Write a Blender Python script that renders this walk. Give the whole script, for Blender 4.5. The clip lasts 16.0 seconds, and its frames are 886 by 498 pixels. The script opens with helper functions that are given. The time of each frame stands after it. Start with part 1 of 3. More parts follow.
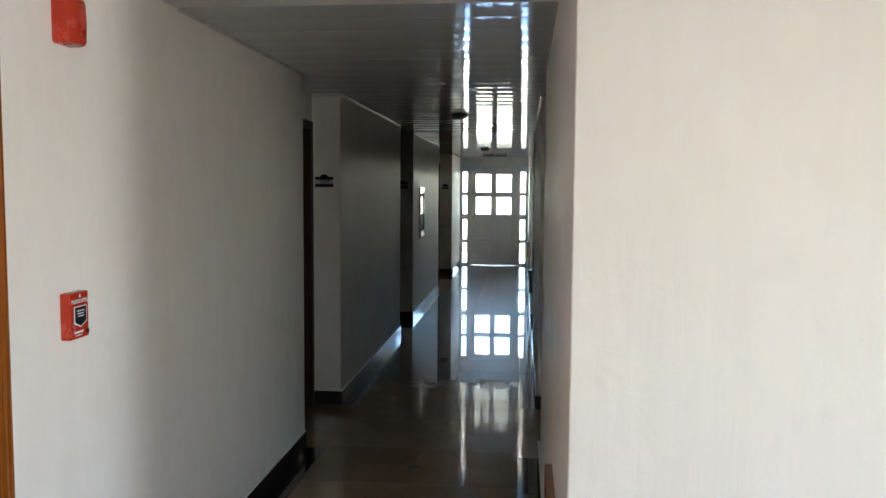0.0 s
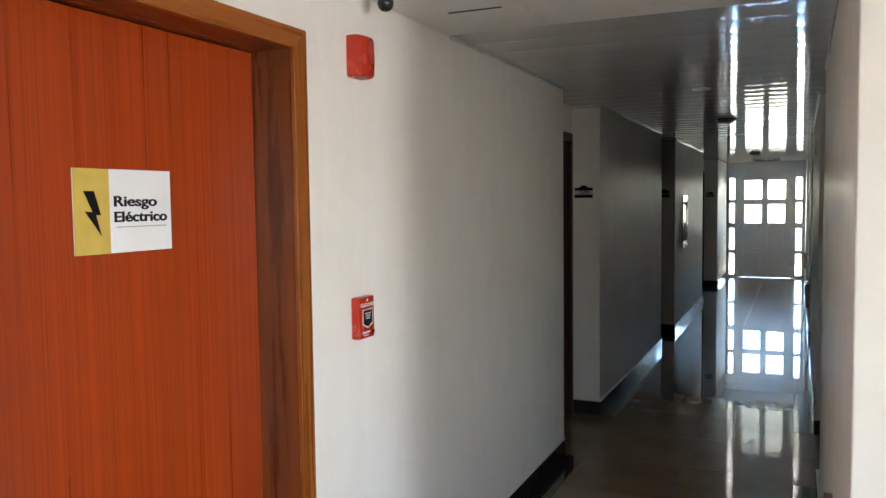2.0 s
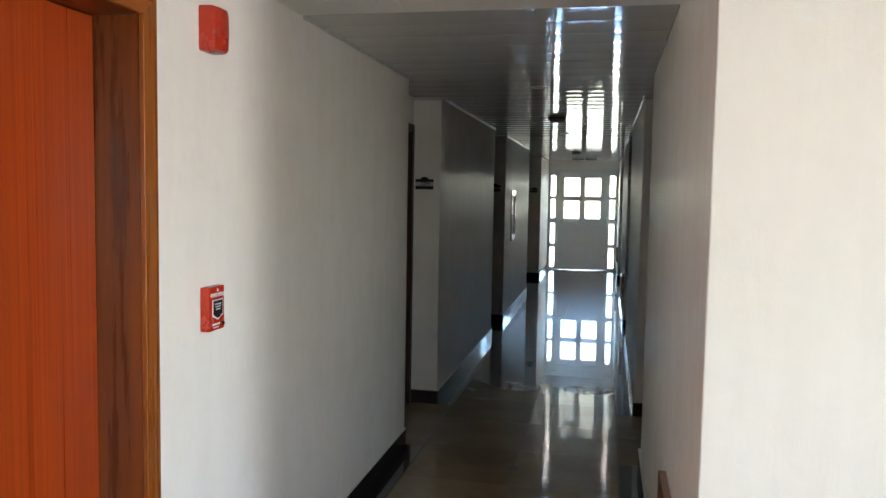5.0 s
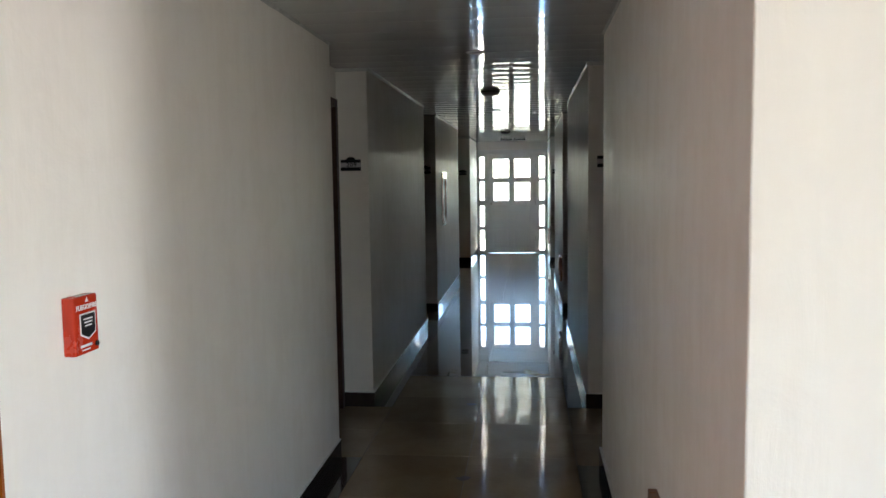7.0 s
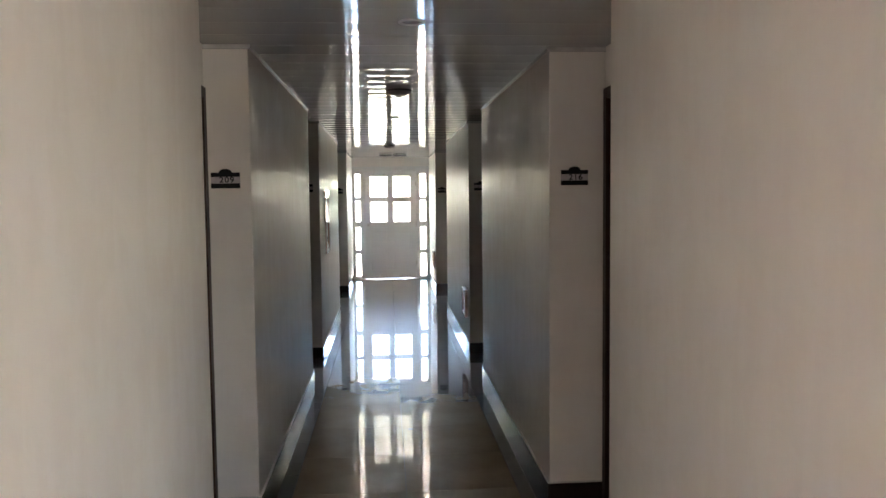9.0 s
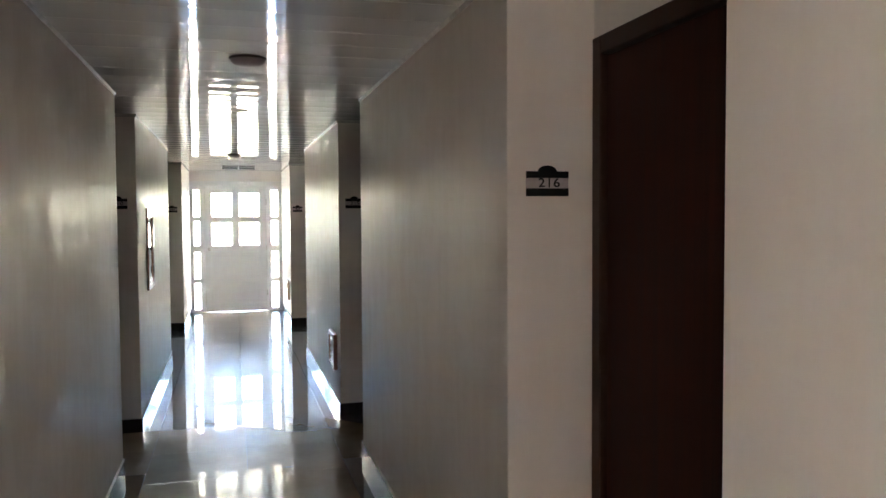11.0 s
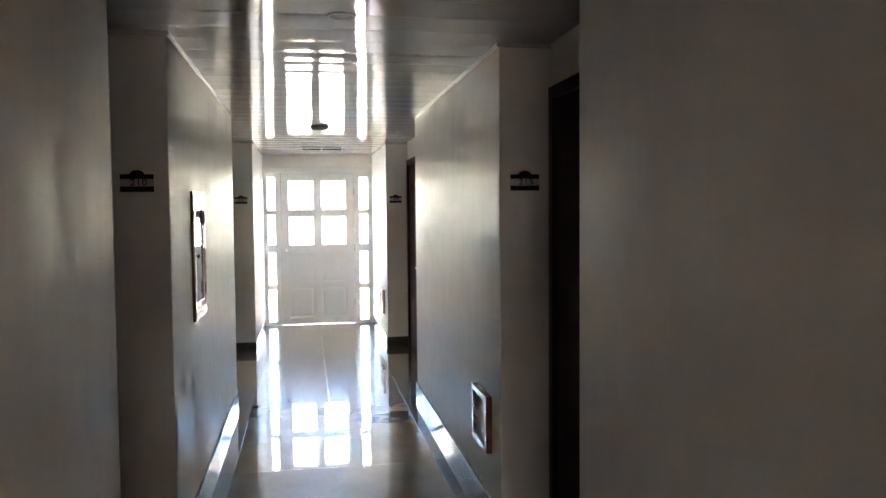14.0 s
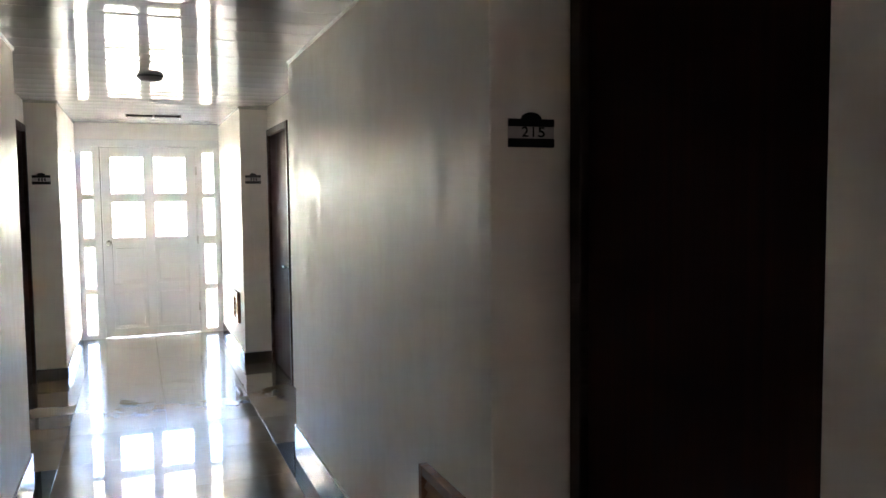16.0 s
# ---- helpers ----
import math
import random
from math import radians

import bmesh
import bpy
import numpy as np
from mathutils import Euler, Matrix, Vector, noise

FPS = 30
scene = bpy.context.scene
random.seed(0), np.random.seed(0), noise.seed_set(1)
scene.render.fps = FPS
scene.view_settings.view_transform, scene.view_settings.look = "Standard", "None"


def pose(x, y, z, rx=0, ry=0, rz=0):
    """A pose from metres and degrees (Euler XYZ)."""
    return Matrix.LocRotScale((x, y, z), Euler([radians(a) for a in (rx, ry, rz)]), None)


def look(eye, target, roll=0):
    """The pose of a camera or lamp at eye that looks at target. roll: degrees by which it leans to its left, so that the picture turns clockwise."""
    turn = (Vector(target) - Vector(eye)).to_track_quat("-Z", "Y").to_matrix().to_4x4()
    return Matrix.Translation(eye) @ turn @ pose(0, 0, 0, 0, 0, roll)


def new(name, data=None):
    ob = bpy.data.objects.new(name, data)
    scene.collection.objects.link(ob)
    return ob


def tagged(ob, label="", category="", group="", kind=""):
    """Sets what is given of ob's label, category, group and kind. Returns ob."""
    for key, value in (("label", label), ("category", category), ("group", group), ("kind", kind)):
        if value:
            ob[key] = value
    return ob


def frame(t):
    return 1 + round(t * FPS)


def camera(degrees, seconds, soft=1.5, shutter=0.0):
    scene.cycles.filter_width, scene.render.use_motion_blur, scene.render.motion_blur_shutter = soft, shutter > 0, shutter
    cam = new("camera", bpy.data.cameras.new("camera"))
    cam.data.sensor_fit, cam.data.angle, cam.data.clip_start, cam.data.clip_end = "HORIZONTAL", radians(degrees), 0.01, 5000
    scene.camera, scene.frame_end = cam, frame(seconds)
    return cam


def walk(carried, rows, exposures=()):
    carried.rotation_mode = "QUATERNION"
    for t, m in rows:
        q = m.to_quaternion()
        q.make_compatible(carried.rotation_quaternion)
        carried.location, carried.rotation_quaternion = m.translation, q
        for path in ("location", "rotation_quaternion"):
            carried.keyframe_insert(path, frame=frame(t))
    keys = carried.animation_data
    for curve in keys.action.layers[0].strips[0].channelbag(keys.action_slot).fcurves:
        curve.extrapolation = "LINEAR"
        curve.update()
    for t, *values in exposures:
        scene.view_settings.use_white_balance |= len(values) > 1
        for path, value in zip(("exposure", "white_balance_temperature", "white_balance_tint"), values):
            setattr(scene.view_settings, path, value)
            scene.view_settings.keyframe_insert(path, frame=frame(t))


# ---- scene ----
cam = camera(58.6, 16.0)
PATH = [
    (0, (0.534, 1.127, 1.611), (0.335, 3.111, 1.461), 0.4),
    (0.5, (0.552, 1.12, 1.613), (0.195, 3.083, 1.467), -0.1),
    (1, (0.558, 1.102, 1.611), (0.077, 3.039, 1.474), -0.3),
    (1.5, (0.553, 1.089, 1.614), (-0.067, 2.986, 1.479), -0.7),
    (2, (0.538, 1.053, 1.618), (-0.283, 2.873, 1.495), -0.7),
    (2.5, (0.539, 1.05, 1.611), (-0.39, 2.817, 1.484), -0.3),
    (3, (0.516, 1.078, 1.614), (-0.336, 2.883, 1.489), -0.5),
    (3.5, (0.469, 1.067, 1.612), (-0.232, 2.936, 1.487), -0.5),
    (4, (0.424, 1.06, 1.608), (-0.151, 2.972, 1.483), -0.1),
    (4.5, (0.41, 1.057, 1.606), (-0.06, 2.997, 1.479), 0.4),
    (4.7, (0.414, 1.059, 1.61), (-0.024, 3.006, 1.476), 0.7),
    (7, (0.272, 1.586, 1.564), (0.055, 3.566, 1.386), -0.8),
    (7.5, (0.155, 1.885, 1.575), (0.036, 3.875, 1.416), -1.1),
    (8, (0.036, 2.215, 1.554), (-0.022, 4.208, 1.402), -1.1),
    (8.5, (-0.071, 2.59, 1.559), (-0.047, 4.585, 1.414), -0.6),
    (9, (-0.153, 2.976, 1.58), (-0.012, 4.967, 1.444), -0.6),
    (9.5, (-0.167, 3.403, 1.565), (0.014, 5.391, 1.442), -0.7),
    (10, (-0.184, 3.838, 1.542), (0.097, 5.814, 1.408), -0.5),
    (10.2, (-0.199, 4.006, 1.56), (0.147, 5.972, 1.435), -0.6),
    (12.3, (-0.009, 5.73, 1.572), (0.574, 7.641, 1.502), 0.2),
    (12.5, (-0.038, 5.912, 1.565), (0.514, 7.832, 1.484), 0.4),
    (13, (-0.137, 6.349, 1.577), (0.373, 8.281, 1.476), 0.1),
    (13.5, (-0.172, 6.775, 1.545), (0.225, 8.731, 1.427), -0.3),
    (14, (-0.223, 7.191, 1.535), (0.115, 9.16, 1.437), -0.5),
    (14.5, (-0.268, 7.624, 1.55), (0.138, 9.581, 1.496), -1.3),
    (15, (-0.208, 8.069, 1.543), (0.264, 10.012, 1.493), -0.9),
    (15.5, (-0.204, 8.493, 1.504), (0.374, 10.406, 1.414), -0.1),
    (16, (-0.21, 8.867, 1.496), (0.509, 10.728, 1.362), -0.6),
]
EXPOSURES = [(0.0, 4.6, 6200, 12), (1.0, 4.75, 6200, 12), (3.0, 4.9, 6250, 13), (4.5, 4.85, 6200, 12), (7.0, 4.9, 6150, 12), (7.5, 5.0, 6200, 13), (8.0, 5.35, 6200, 13), (8.5, 5.65, 6450, 16), (9.0, 5.9, 6700, 19), (10.0, 6.25, 6650, 18), (12.3, 7.15, 6700, 19), (12.5, 6.95, 6700, 19), (13.0, 6.8, 6600, 19), (14.0, 6.75, 6650, 20), (15.0, 6.72, 6650, 20), (16.0, 6.95, 6700, 20)]
walk(cam, [(t, look(eye, target, roll)) for t, eye, target, roll in PATH], EXPOSURES)

# ---- world, sun, large lights ----
SUN_ELEV, SUN_AZ = 36.0, 271.0
world = bpy.data.worlds.new("sky")
world.use_nodes = True
scene.world = world
wn = world.node_tree.nodes
sky = wn.new("ShaderNodeTexSky")
sky.sky_type, sky.sun_disc = "NISHITA", False
sky.dust_density, sky.ozone_density = 0.3, 3.0
sky.sun_elevation, sky.sun_rotation = radians(SUN_ELEV), radians(SUN_AZ)
wn["Background"].inputs["Strength"].default_value = 0.11
world.node_tree.links.new(sky.outputs[0], wn["Background"].inputs["Color"])

sun = new("sun", bpy.data.lights.new("sun", "SUN"))
sun.data.energy, sun.data.angle, sun.data.color = 4.0, radians(0.5), (1.0, 0.93, 0.82)
e, a = radians(SUN_ELEV), radians(SUN_AZ)
sun.matrix_world = look((0, 0, 30), (-30 * math.cos(e) * math.sin(a), -30 * math.cos(e) * math.cos(a), 30 - 30 * math.sin(e)))


def window_lamp(name, m, w, h, watts, colour):
    d = bpy.data.lights.new(name, "AREA")
    d.shape, d.size, d.size_y, d.energy, d.color = "RECTANGLE", w, h, watts, colour
    ob = new(name, d)
    ob.matrix_world = m
    return ob


# daylight of the lobby's own windows, behind the walker
window_lamp("window_light_south", pose(4.6, -4.95, 1.45, 90, 0, 0), 2.9, 1.45, 2.7, (1.0, 0.975, 0.985))
window_lamp("window_light_east", pose(6.45, 0.2, 1.45, 90, 0, 90), 1.25, 1.45, 4.6, (1.0, 0.975, 0.985))

# ---- materials ----


class Nodes:
    """A node material and short ways to add nodes to it."""

    def __init__(self, name):
        self.m = bpy.data.materials.new(name)
        self.m.use_nodes = True
        self.t = self.m.node_tree
        self.b = self.t.nodes["Principled BSDF"]
        self.o = self.t.nodes["Material Output"]

    def add(self, kind, **inputs):
        n = self.t.nodes.new("ShaderNode" + kind)
        for k, v in inputs.items():
            n.inputs[k.replace("_", " ")].default_value = v
        return n

    def link(self, a, b):
        self.t.links.new(a, b)

    def coords(self, scale, where="Object"):
        c, mp = self.add("TexCoord"), self.add("Mapping", Scale=scale)
        self.link(c.outputs[where], mp.inputs["Vector"])
        return mp.outputs[0]

    def noise(self, scale, size=1.0, detail=4.0, rough=0.55, distort=0.0):
        n = self.add("TexNoise", Scale=size, Detail=detail, Roughness=rough, Distortion=distort)
        self.link(self.coords(scale), n.inputs["Vector"])
        return n.outputs["Fac"]

    def span(self, value, lo, hi, a=0.0, b=1.0):
        n = self.add("MapRange")
        n.inputs["From Min"].default_value, n.inputs["From Max"].default_value = lo, hi
        n.inputs["To Min"].default_value, n.inputs["To Max"].default_value = a, b
        self.link(value, n.inputs["Value"])
        return n.outputs["Result"]

    def blend(self, value, one, two):
        n = self.t.nodes.new("ShaderNodeMix")
        n.data_type = "RGBA"
        self.link(value, n.inputs[0])
        for i, c in ((6, one), (7, two)):
            if isinstance(c, tuple):
                n.inputs[i].default_value = (*c, 1)
            else:
                self.link(c, n.inputs[i])
        return n.outputs[2]

    def colour(self, c):
        if isinstance(c, tuple):
            self.b.inputs["Base Color"].default_value = (*c, 1)
        else:
            self.link(c, self.b.inputs["Base Color"])
        return self

    def rough(self, r):
        if isinstance(r, float):
            self.b.inputs["Roughness"].default_value = r
        else:
            self.link(r, self.b.inputs["Roughness"])
        return self

    def bump(self, value, depth, strength=1.0, over=None):
        n = self.add("Bump", Strength=strength, Distance=depth)
        self.link(value, n.inputs["Height"])
        if over:
            self.link(over, n.inputs["Normal"])
        self.link(n.outputs[0], self.b.inputs["Normal"])
        return n.outputs[0]

    def random(self):
        return self.add("ObjectInfo").outputs["Random"]


def plain(name, c, r=0.5, metal=0.0, vary=0.12, grain=60.0, shine=0.5):
    n = Nodes(name)
    dark = tuple(v * (1 - vary) for v in c)
    n.colour(n.blend(n.span(n.noise((grain,) * 3), 0.35, 0.65), dark, c))
    n.rough(n.span(n.noise((grain * 0.4,) * 3), 0.3, 0.7, r * 0.85, min(1.0, r * 1.15)))
    n.b.inputs["Metallic"].default_value = metal
    n.b.inputs["Specular IOR Level"].default_value = shine
    return n.m


def wall_paint():
    """Cream enamel rolled over uneven hand-trowelled plaster."""
    n = Nodes("cream_enamel_paint")
    broad = n.noise((0.9, 0.9, 0.5), detail=3.0)
    fine = n.noise((40, 40, 30), detail=5.0)
    # trowel patches and roller streaks take the gloss unevenly
    patch = n.noise((4.5, 4.5, 5.0), detail=7.0, rough=0.66, distort=0.7)
    streak = n.noise((11.0, 11.0, 1.6), detail=6.0, rough=0.66, distort=0.4)
    both = n.add("Math")
    both.operation = "ADD"
    n.link(patch, both.inputs[0])
    n.link(streak, both.inputs[1])
    n.rough(n.span(both.outputs[0], 0.88, 1.12, 0.36, 0.52))
    n.link(n.span(both.outputs[0], 0.92, 1.08, 0.10, 0.006), n.b.inputs["Specular IOR Level"])
    n.b.inputs["Specular Tint"].default_value = (1.0, 0.93, 0.84, 1)
    blotch = n.noise((5.5, 5.5, 3.4), detail=2.0, rough=0.5, distort=0.4)
    first = n.bump(blotch, 0.009, 0.45)
    first = n.bump(both.outputs[0], 0.005, 0.45, first)
    tone = n.blend(n.span(broad, 0.3, 0.7), (0.865, 0.825, 0.77), (0.885, 0.85, 0.80))
    # faint tone streaks, with part of the uneven sheen put into the colour
    n.colour(n.blend(n.span(both.outputs[0], 0.90, 1.12, 0.0, 0.22), tone, (0.795, 0.752, 0.695)))
    n.bump(fine, 0.0005, 0.30, first)
    return n.m


def ceiling_panel():
    n = Nodes("glossy_white_pvc")
    n.colour(n.blend(n.span(n.noise((2.5, 0.6, 1)), 0.3, 0.7), (0.60, 0.60, 0.585), (0.66, 0.66, 0.645)))
    n.rough(n.span(n.noise((5, 5, 5)), 0.3, 0.7, 0.035, 0.065))
    n.b.inputs["IOR"].default_value = 2.2
    n.bump(n.noise((3.2, 0.7, 1), detail=2.0), 0.006, 0.30)
    return n.m


def floor_tile(name, lo, hi, r0=0.20, r1=0.28, coat=1.0):
    n = Nodes(name)
    cloud = n.noise((3.0, 3.0, 1), detail=6.0, rough=0.62)
    fine = n.noise((70, 70, 1), detail=4.0)
    c = n.blend(n.span(cloud, 0.3, 0.7), lo, hi)
    c = n.blend(n.span(fine, 0.55, 0.75, 0, 0.25), c, tuple(v * 0.6 for v in lo))
    tone = n.add("HueSaturation")
    n.link(n.span(n.random(), 0, 1, 0.88, 1.08), tone.inputs["Value"])
    n.link(c, tone.inputs["Color"])
    n.colour(tone.outputs[0])
    n.rough(n.span(n.noise((2.2, 6.0, 1), detail=5.0), 0.3, 0.75, r0, r1))
    n.b.inputs["Coat Weight"].default_value = coat
    n.b.inputs["Coat Roughness"].default_value = 0.015
    n.b.inputs["Specular IOR Level"].default_value = 0.06
    n.bump(n.noise((2.6, 2.6, 1), detail=2.0), 0.0016, 0.14)
    return n.m


def wood(name, lo, hi, r=0.3, along="z", ribs=42.0, coat=0.0, shine=0.5):
    """Varnished wood or wood laminate with its grain along one axis."""
    n = Nodes(name)
    s = {"z": (ribs, ribs, 0.7), "y": (ribs, 0.7, ribs), "x": (0.7, ribs, ribs)}[along]
    lines = n.noise(s, detail=5.0, rough=0.65)
    big = n.noise(tuple(v * 0.12 for v in s), detail=3.0, distort=0.8)
    c = n.blend(n.span(lines, 0.32, 0.68), lo, hi)
    n.colour(n.blend(n.span(big, 0.35, 0.75, 0, 0.55), c, tuple(v * 0.62 for v in hi)))
    n.rough(n.span(lines, 0.3, 0.7, r * 0.8, r * 1.2))
    n.b.inputs["Specular IOR Level"].default_value = shine
    n.b.inputs["Coat Weight"].default_value = coat
    n.b.inputs["Coat Roughness"].default_value = 0.12
    n.bump(lines, 0.0006, 0.4)
    return n.m


def pane_glass():
    n = Nodes("clear_glass")
    gloss = n.add("BsdfGlossy", Roughness=0.01)
    clear = n.add("BsdfTransparent")
    clear.inputs["Color"].default_value = (0.95, 0.955, 0.955, 1)
    f, mix = n.add("Fresnel", IOR=1.45), n.add("MixShader")
    n.link(f.outputs[0], mix.inputs[0])
    n.link(clear.outputs[0], mix.inputs[1])
    n.link(gloss.outputs[0], mix.inputs[2])
    n.link(mix.outputs[0], n.o.inputs["Surface"])
    return n.m


WALL = wall_paint()
CEIL = ceiling_panel()
PLASTER = plain("white_ceiling_paint", (0.80, 0.79, 0.76), 0.6, grain=3.0, vary=0.05)
TILE = floor_tile("polished_beige_porcelain", (0.235, 0.172, 0.102), (0.305, 0.232, 0.145))
BORDER = floor_tile("polished_dark_granite", (0.020, 0.016, 0.014), (0.045, 0.036, 0.031))
SKIRT = floor_tile("polished_dark_skirting", (0.020, 0.016, 0.014), (0.045, 0.036, 0.031), coat=0.5)
GROUT = plain("grey_grout", (0.16, 0.14, 0.12), 0.8, grain=120.0)
WHITE = plain("white_enamel", (0.80, 0.80, 0.785), 0.50, grain=5.0, vary=0.02)
CAP = plain("white_caulk", (0.75, 0.74, 0.70), 0.4, grain=30.0)
SILVER = plain("silvery_trim_foil", (0.70, 0.70, 0.68), 0.22, grain=14.0, vary=0.25)
LAMINATE = wood("orange_wood_laminate", (0.24, 0.022, 0.0017), (0.44, 0.060, 0.0052), 0.33, "z", 105.0)
FRAMEWOOD = wood("varnished_honey_wood", (0.19, 0.046, 0.005), (0.38, 0.115, 0.015), 0.28, "z", 26.0, 0.3)
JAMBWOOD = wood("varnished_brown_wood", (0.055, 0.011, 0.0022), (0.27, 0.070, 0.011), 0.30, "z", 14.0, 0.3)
DARKWOOD = wood("dark_walnut_door", (0.030, 0.0095, 0.0065), (0.066, 0.021, 0.0135), 0.55, "z", 36.0, 0.0, 0.08)
DARKFRAME = wood("dark_walnut_frame", (0.026, 0.0095, 0.005), (0.060, 0.021, 0.010), 0.42, "z", 22.0, 0.0, 0.3)
REDWOOD = wood("varnished_red_wood", (0.105, 0.032, 0.013), (0.20, 0.064, 0.026), 0.30, "z", 30.0, 1.0, 0.5)
VENTWOOD = wood("varnished_cedar", (0.15, 0.050, 0.018), (0.29, 0.105, 0.042), 0.32, "z", 24.0, 0.8, 0.5)
GLASS = pane_glass()
BLACKGLASS = plain("black_glass", (0.006, 0.006, 0.006), 0.03, grain=4.0)
STEEL = plain("brushed_steel", (0.62, 0.60, 0.56), 0.30, 1.0)
BLACK = plain("black_plastic", (0.012, 0.012, 0.013), 0.25)
BLACKPRINT = plain("black_print", (0.006, 0.0055, 0.007), 0.5, shine=0.25)
RED = plain("red_moulded_plastic", (0.52, 0.038, 0.014), 0.26, grain=25.0)
WHITEPRINT = plain("white_print", (0.82, 0.82, 0.83), 0.5, vary=0.02)
YELLOW = plain("yellow_print", (0.66, 0.47, 0.10), 0.45, grain=20.0)
PLATEGREY = plain("pale_lilac_acrylic", (0.55, 0.50, 0.52), 0.25)
FROST = plain("frosted_glass", (0.24, 0.21, 0.21), 0.35, grain=10.0)
BRONZE = plain("dark_bronze", (0.05, 0.042, 0.038), 0.4, 0.3)
TERRACE = floor_tile("sunlit_beige_paving", (0.50, 0.46, 0.39), (0.60, 0.555, 0.48), 0.5, 0.7, 0.0)
RENDER = plain("cream_render", (0.64, 0.61, 0.56), 0.8, grain=12.0)


def grass_material():
    n = Nodes("sunlit_dry_grass")
    c = n.blend(n.span(n.noise((0.15, 0.15, 1), detail=6.0), 0.3, 0.7), (0.20, 0.19, 0.125), (0.30, 0.27, 0.19))
    n.colour(n.blend(n.span(n.noise((9, 9, 1)), 0.4, 0.7), c, (0.13, 0.135, 0.075)))
    n.rough(0.9)
    n.bump(n.noise((12, 12, 1)), 0.05)
    return n.m


GRASS = grass_material()

# ---- mesh helpers ----


def box(bm, x0, x1, y0, y1, z0, z1, bevel=0.0, segments=2, only=""):
    made = bmesh.ops.create_cube(bm, size=1.0)
    bmesh.ops.transform(bm, verts=made["verts"], matrix=Matrix.Translation(((x0 + x1) / 2, (y0 + y1) / 2, (z0 + z1) / 2)) @ Matrix.Diagonal((x1 - x0, y1 - y0, z1 - z0, 1)))
    if bevel:
        edges = {ed for v in made["verts"] for ed in v.link_edges}
        if only:
            k = "xyz".index(only)
            edges = [ed for ed in edges if abs(ed.verts[0].co[k] - ed.verts[1].co[k]) > 1e-6]
        bmesh.ops.bevel(bm, geom=list(edges), offset=bevel, segments=segments, affect="EDGES", profile=0.5)
    return bm


def boxes(*rows, bevel=0.0, only=""):
    bm = bmesh.new()
    for r in rows:
        box(bm, *r, bevel=bevel, only=only)
    return bm


def lathe(bm, profile, centre, axis="z", n=32):
    """A body of revolution from (radius, height) pairs about an axis through centre."""
    turn = {"z": Matrix(), "x": Matrix.Rotation(radians(90), 4, "Y"), "y": Matrix.Rotation(radians(-90), 4, "X")}[axis]
    rings = []
    for r, h in profile:
        if r <= 1e-6:
            rings.append([bm.verts.new(Matrix.Translation(centre) @ turn @ Vector((0, 0, h)))])
        else:
            rings.append([bm.verts.new(Matrix.Translation(centre) @ turn @ Vector((r * math.cos(k * math.tau / n), r * math.sin(k * math.tau / n), h))) for k in range(n)])
    for one, two in zip(rings, rings[1:]):
        for k in range(n):
            q = [one[k % len(one)], one[(k + 1) % len(one)], two[(k + 1) % len(two)], two[k % len(two)]]
            q = list(dict.fromkeys(q))
            if len(q) > 2:
                bm.faces.new(q)
    bmesh.ops.recalc_face_normals(bm, faces=bm.faces)
    return bm


def prism(outline, depth):
    """An outline in the xz plane, made solid from y = 0 to y = -depth."""
    bm = bmesh.new()
    back = [bm.verts.new((x, 0, z)) for x, z in outline]
    front = [bm.verts.new((x, -depth, z)) for x, z in outline]
    bm.faces.new(back[::-1])
    bm.faces.new(front)
    n = len(outline)
    for k in range(n):
        bm.faces.new((back[k], back[(k + 1) % n], front[(k + 1) % n], front[k]))
    bmesh.ops.recalc_face_normals(bm, faces=bm.faces)
    return bm


def mesh_of(name, bm, material, smooth=False):
    me = bpy.data.meshes.new(name)
    bm.to_mesh(me)
    bm.free()
    me.materials.append(material)
    if smooth:
        me.polygons.foreach_set("use_smooth", [True] * len(me.polygons))
        me.set_sharp_from_angle(angle=radians(38))
    return me


def part(name, bm, material, parent=None, label="", smooth=False):
    ob = new(name, mesh_of(name, bm, material, smooth))
    if parent:
        ob.parent = parent
    if label:
        ob["label"] = label
    return ob


def setting(name, bm, material, label, category, smooth=False):
    return tagged(part(name, bm, material, None, "", smooth), label, category, kind="structure")


def base(name, place=(0, 0, 0), turn=0.0):
    ob = new(name)
    ob.matrix_world = pose(*place, 0, 0, turn)
    return ob


def letters(text, size, depth=0.0006, bold=0.0, width=0.0):
    """Words as a mesh in the xz plane, facing -y, centred on the origin."""
    cu = bpy.data.curves.new("letters", "FONT")
    cu.body, cu.size, cu.extrude, cu.offset = text, size, depth, bold
    cu.align_x, cu.align_y = "CENTER", "CENTER"
    ob = new("letters", cu)
    dg = bpy.context.evaluated_depsgraph_get()
    me = bpy.data.meshes.new_from_object(ob.evaluated_get(dg))
    bpy.data.objects.remove(ob)
    bm = bmesh.new()
    bm.from_mesh(me)
    if width:
        xs = [v.co.x for v in bm.verts]
        bm.transform(Matrix.Diagonal((width / (max(xs) - min(xs)), 1, 1, 1)) @ Matrix.Translation((-(max(xs) + min(xs)) / 2, 0, 0)))
    bm.transform(Matrix.Rotation(radians(90), 4, "X"))
    bpy.data.meshes.remove(me)
    return bm


# ---- plan ----
XL, XR = -0.80, 0.66
# depth of each door recess, from the lobby to the glazed door
REC_L, REC_R = (-1.012, -1.04, -1.04), (0.943, 0.905, 0.905)
H, LOBBY_H = 2.305, 2.298
Y_PVC, Y_END = 4.09, 18.0
LOB_S, LOB_E, LOB_N = -5.0, 6.5, 3.0
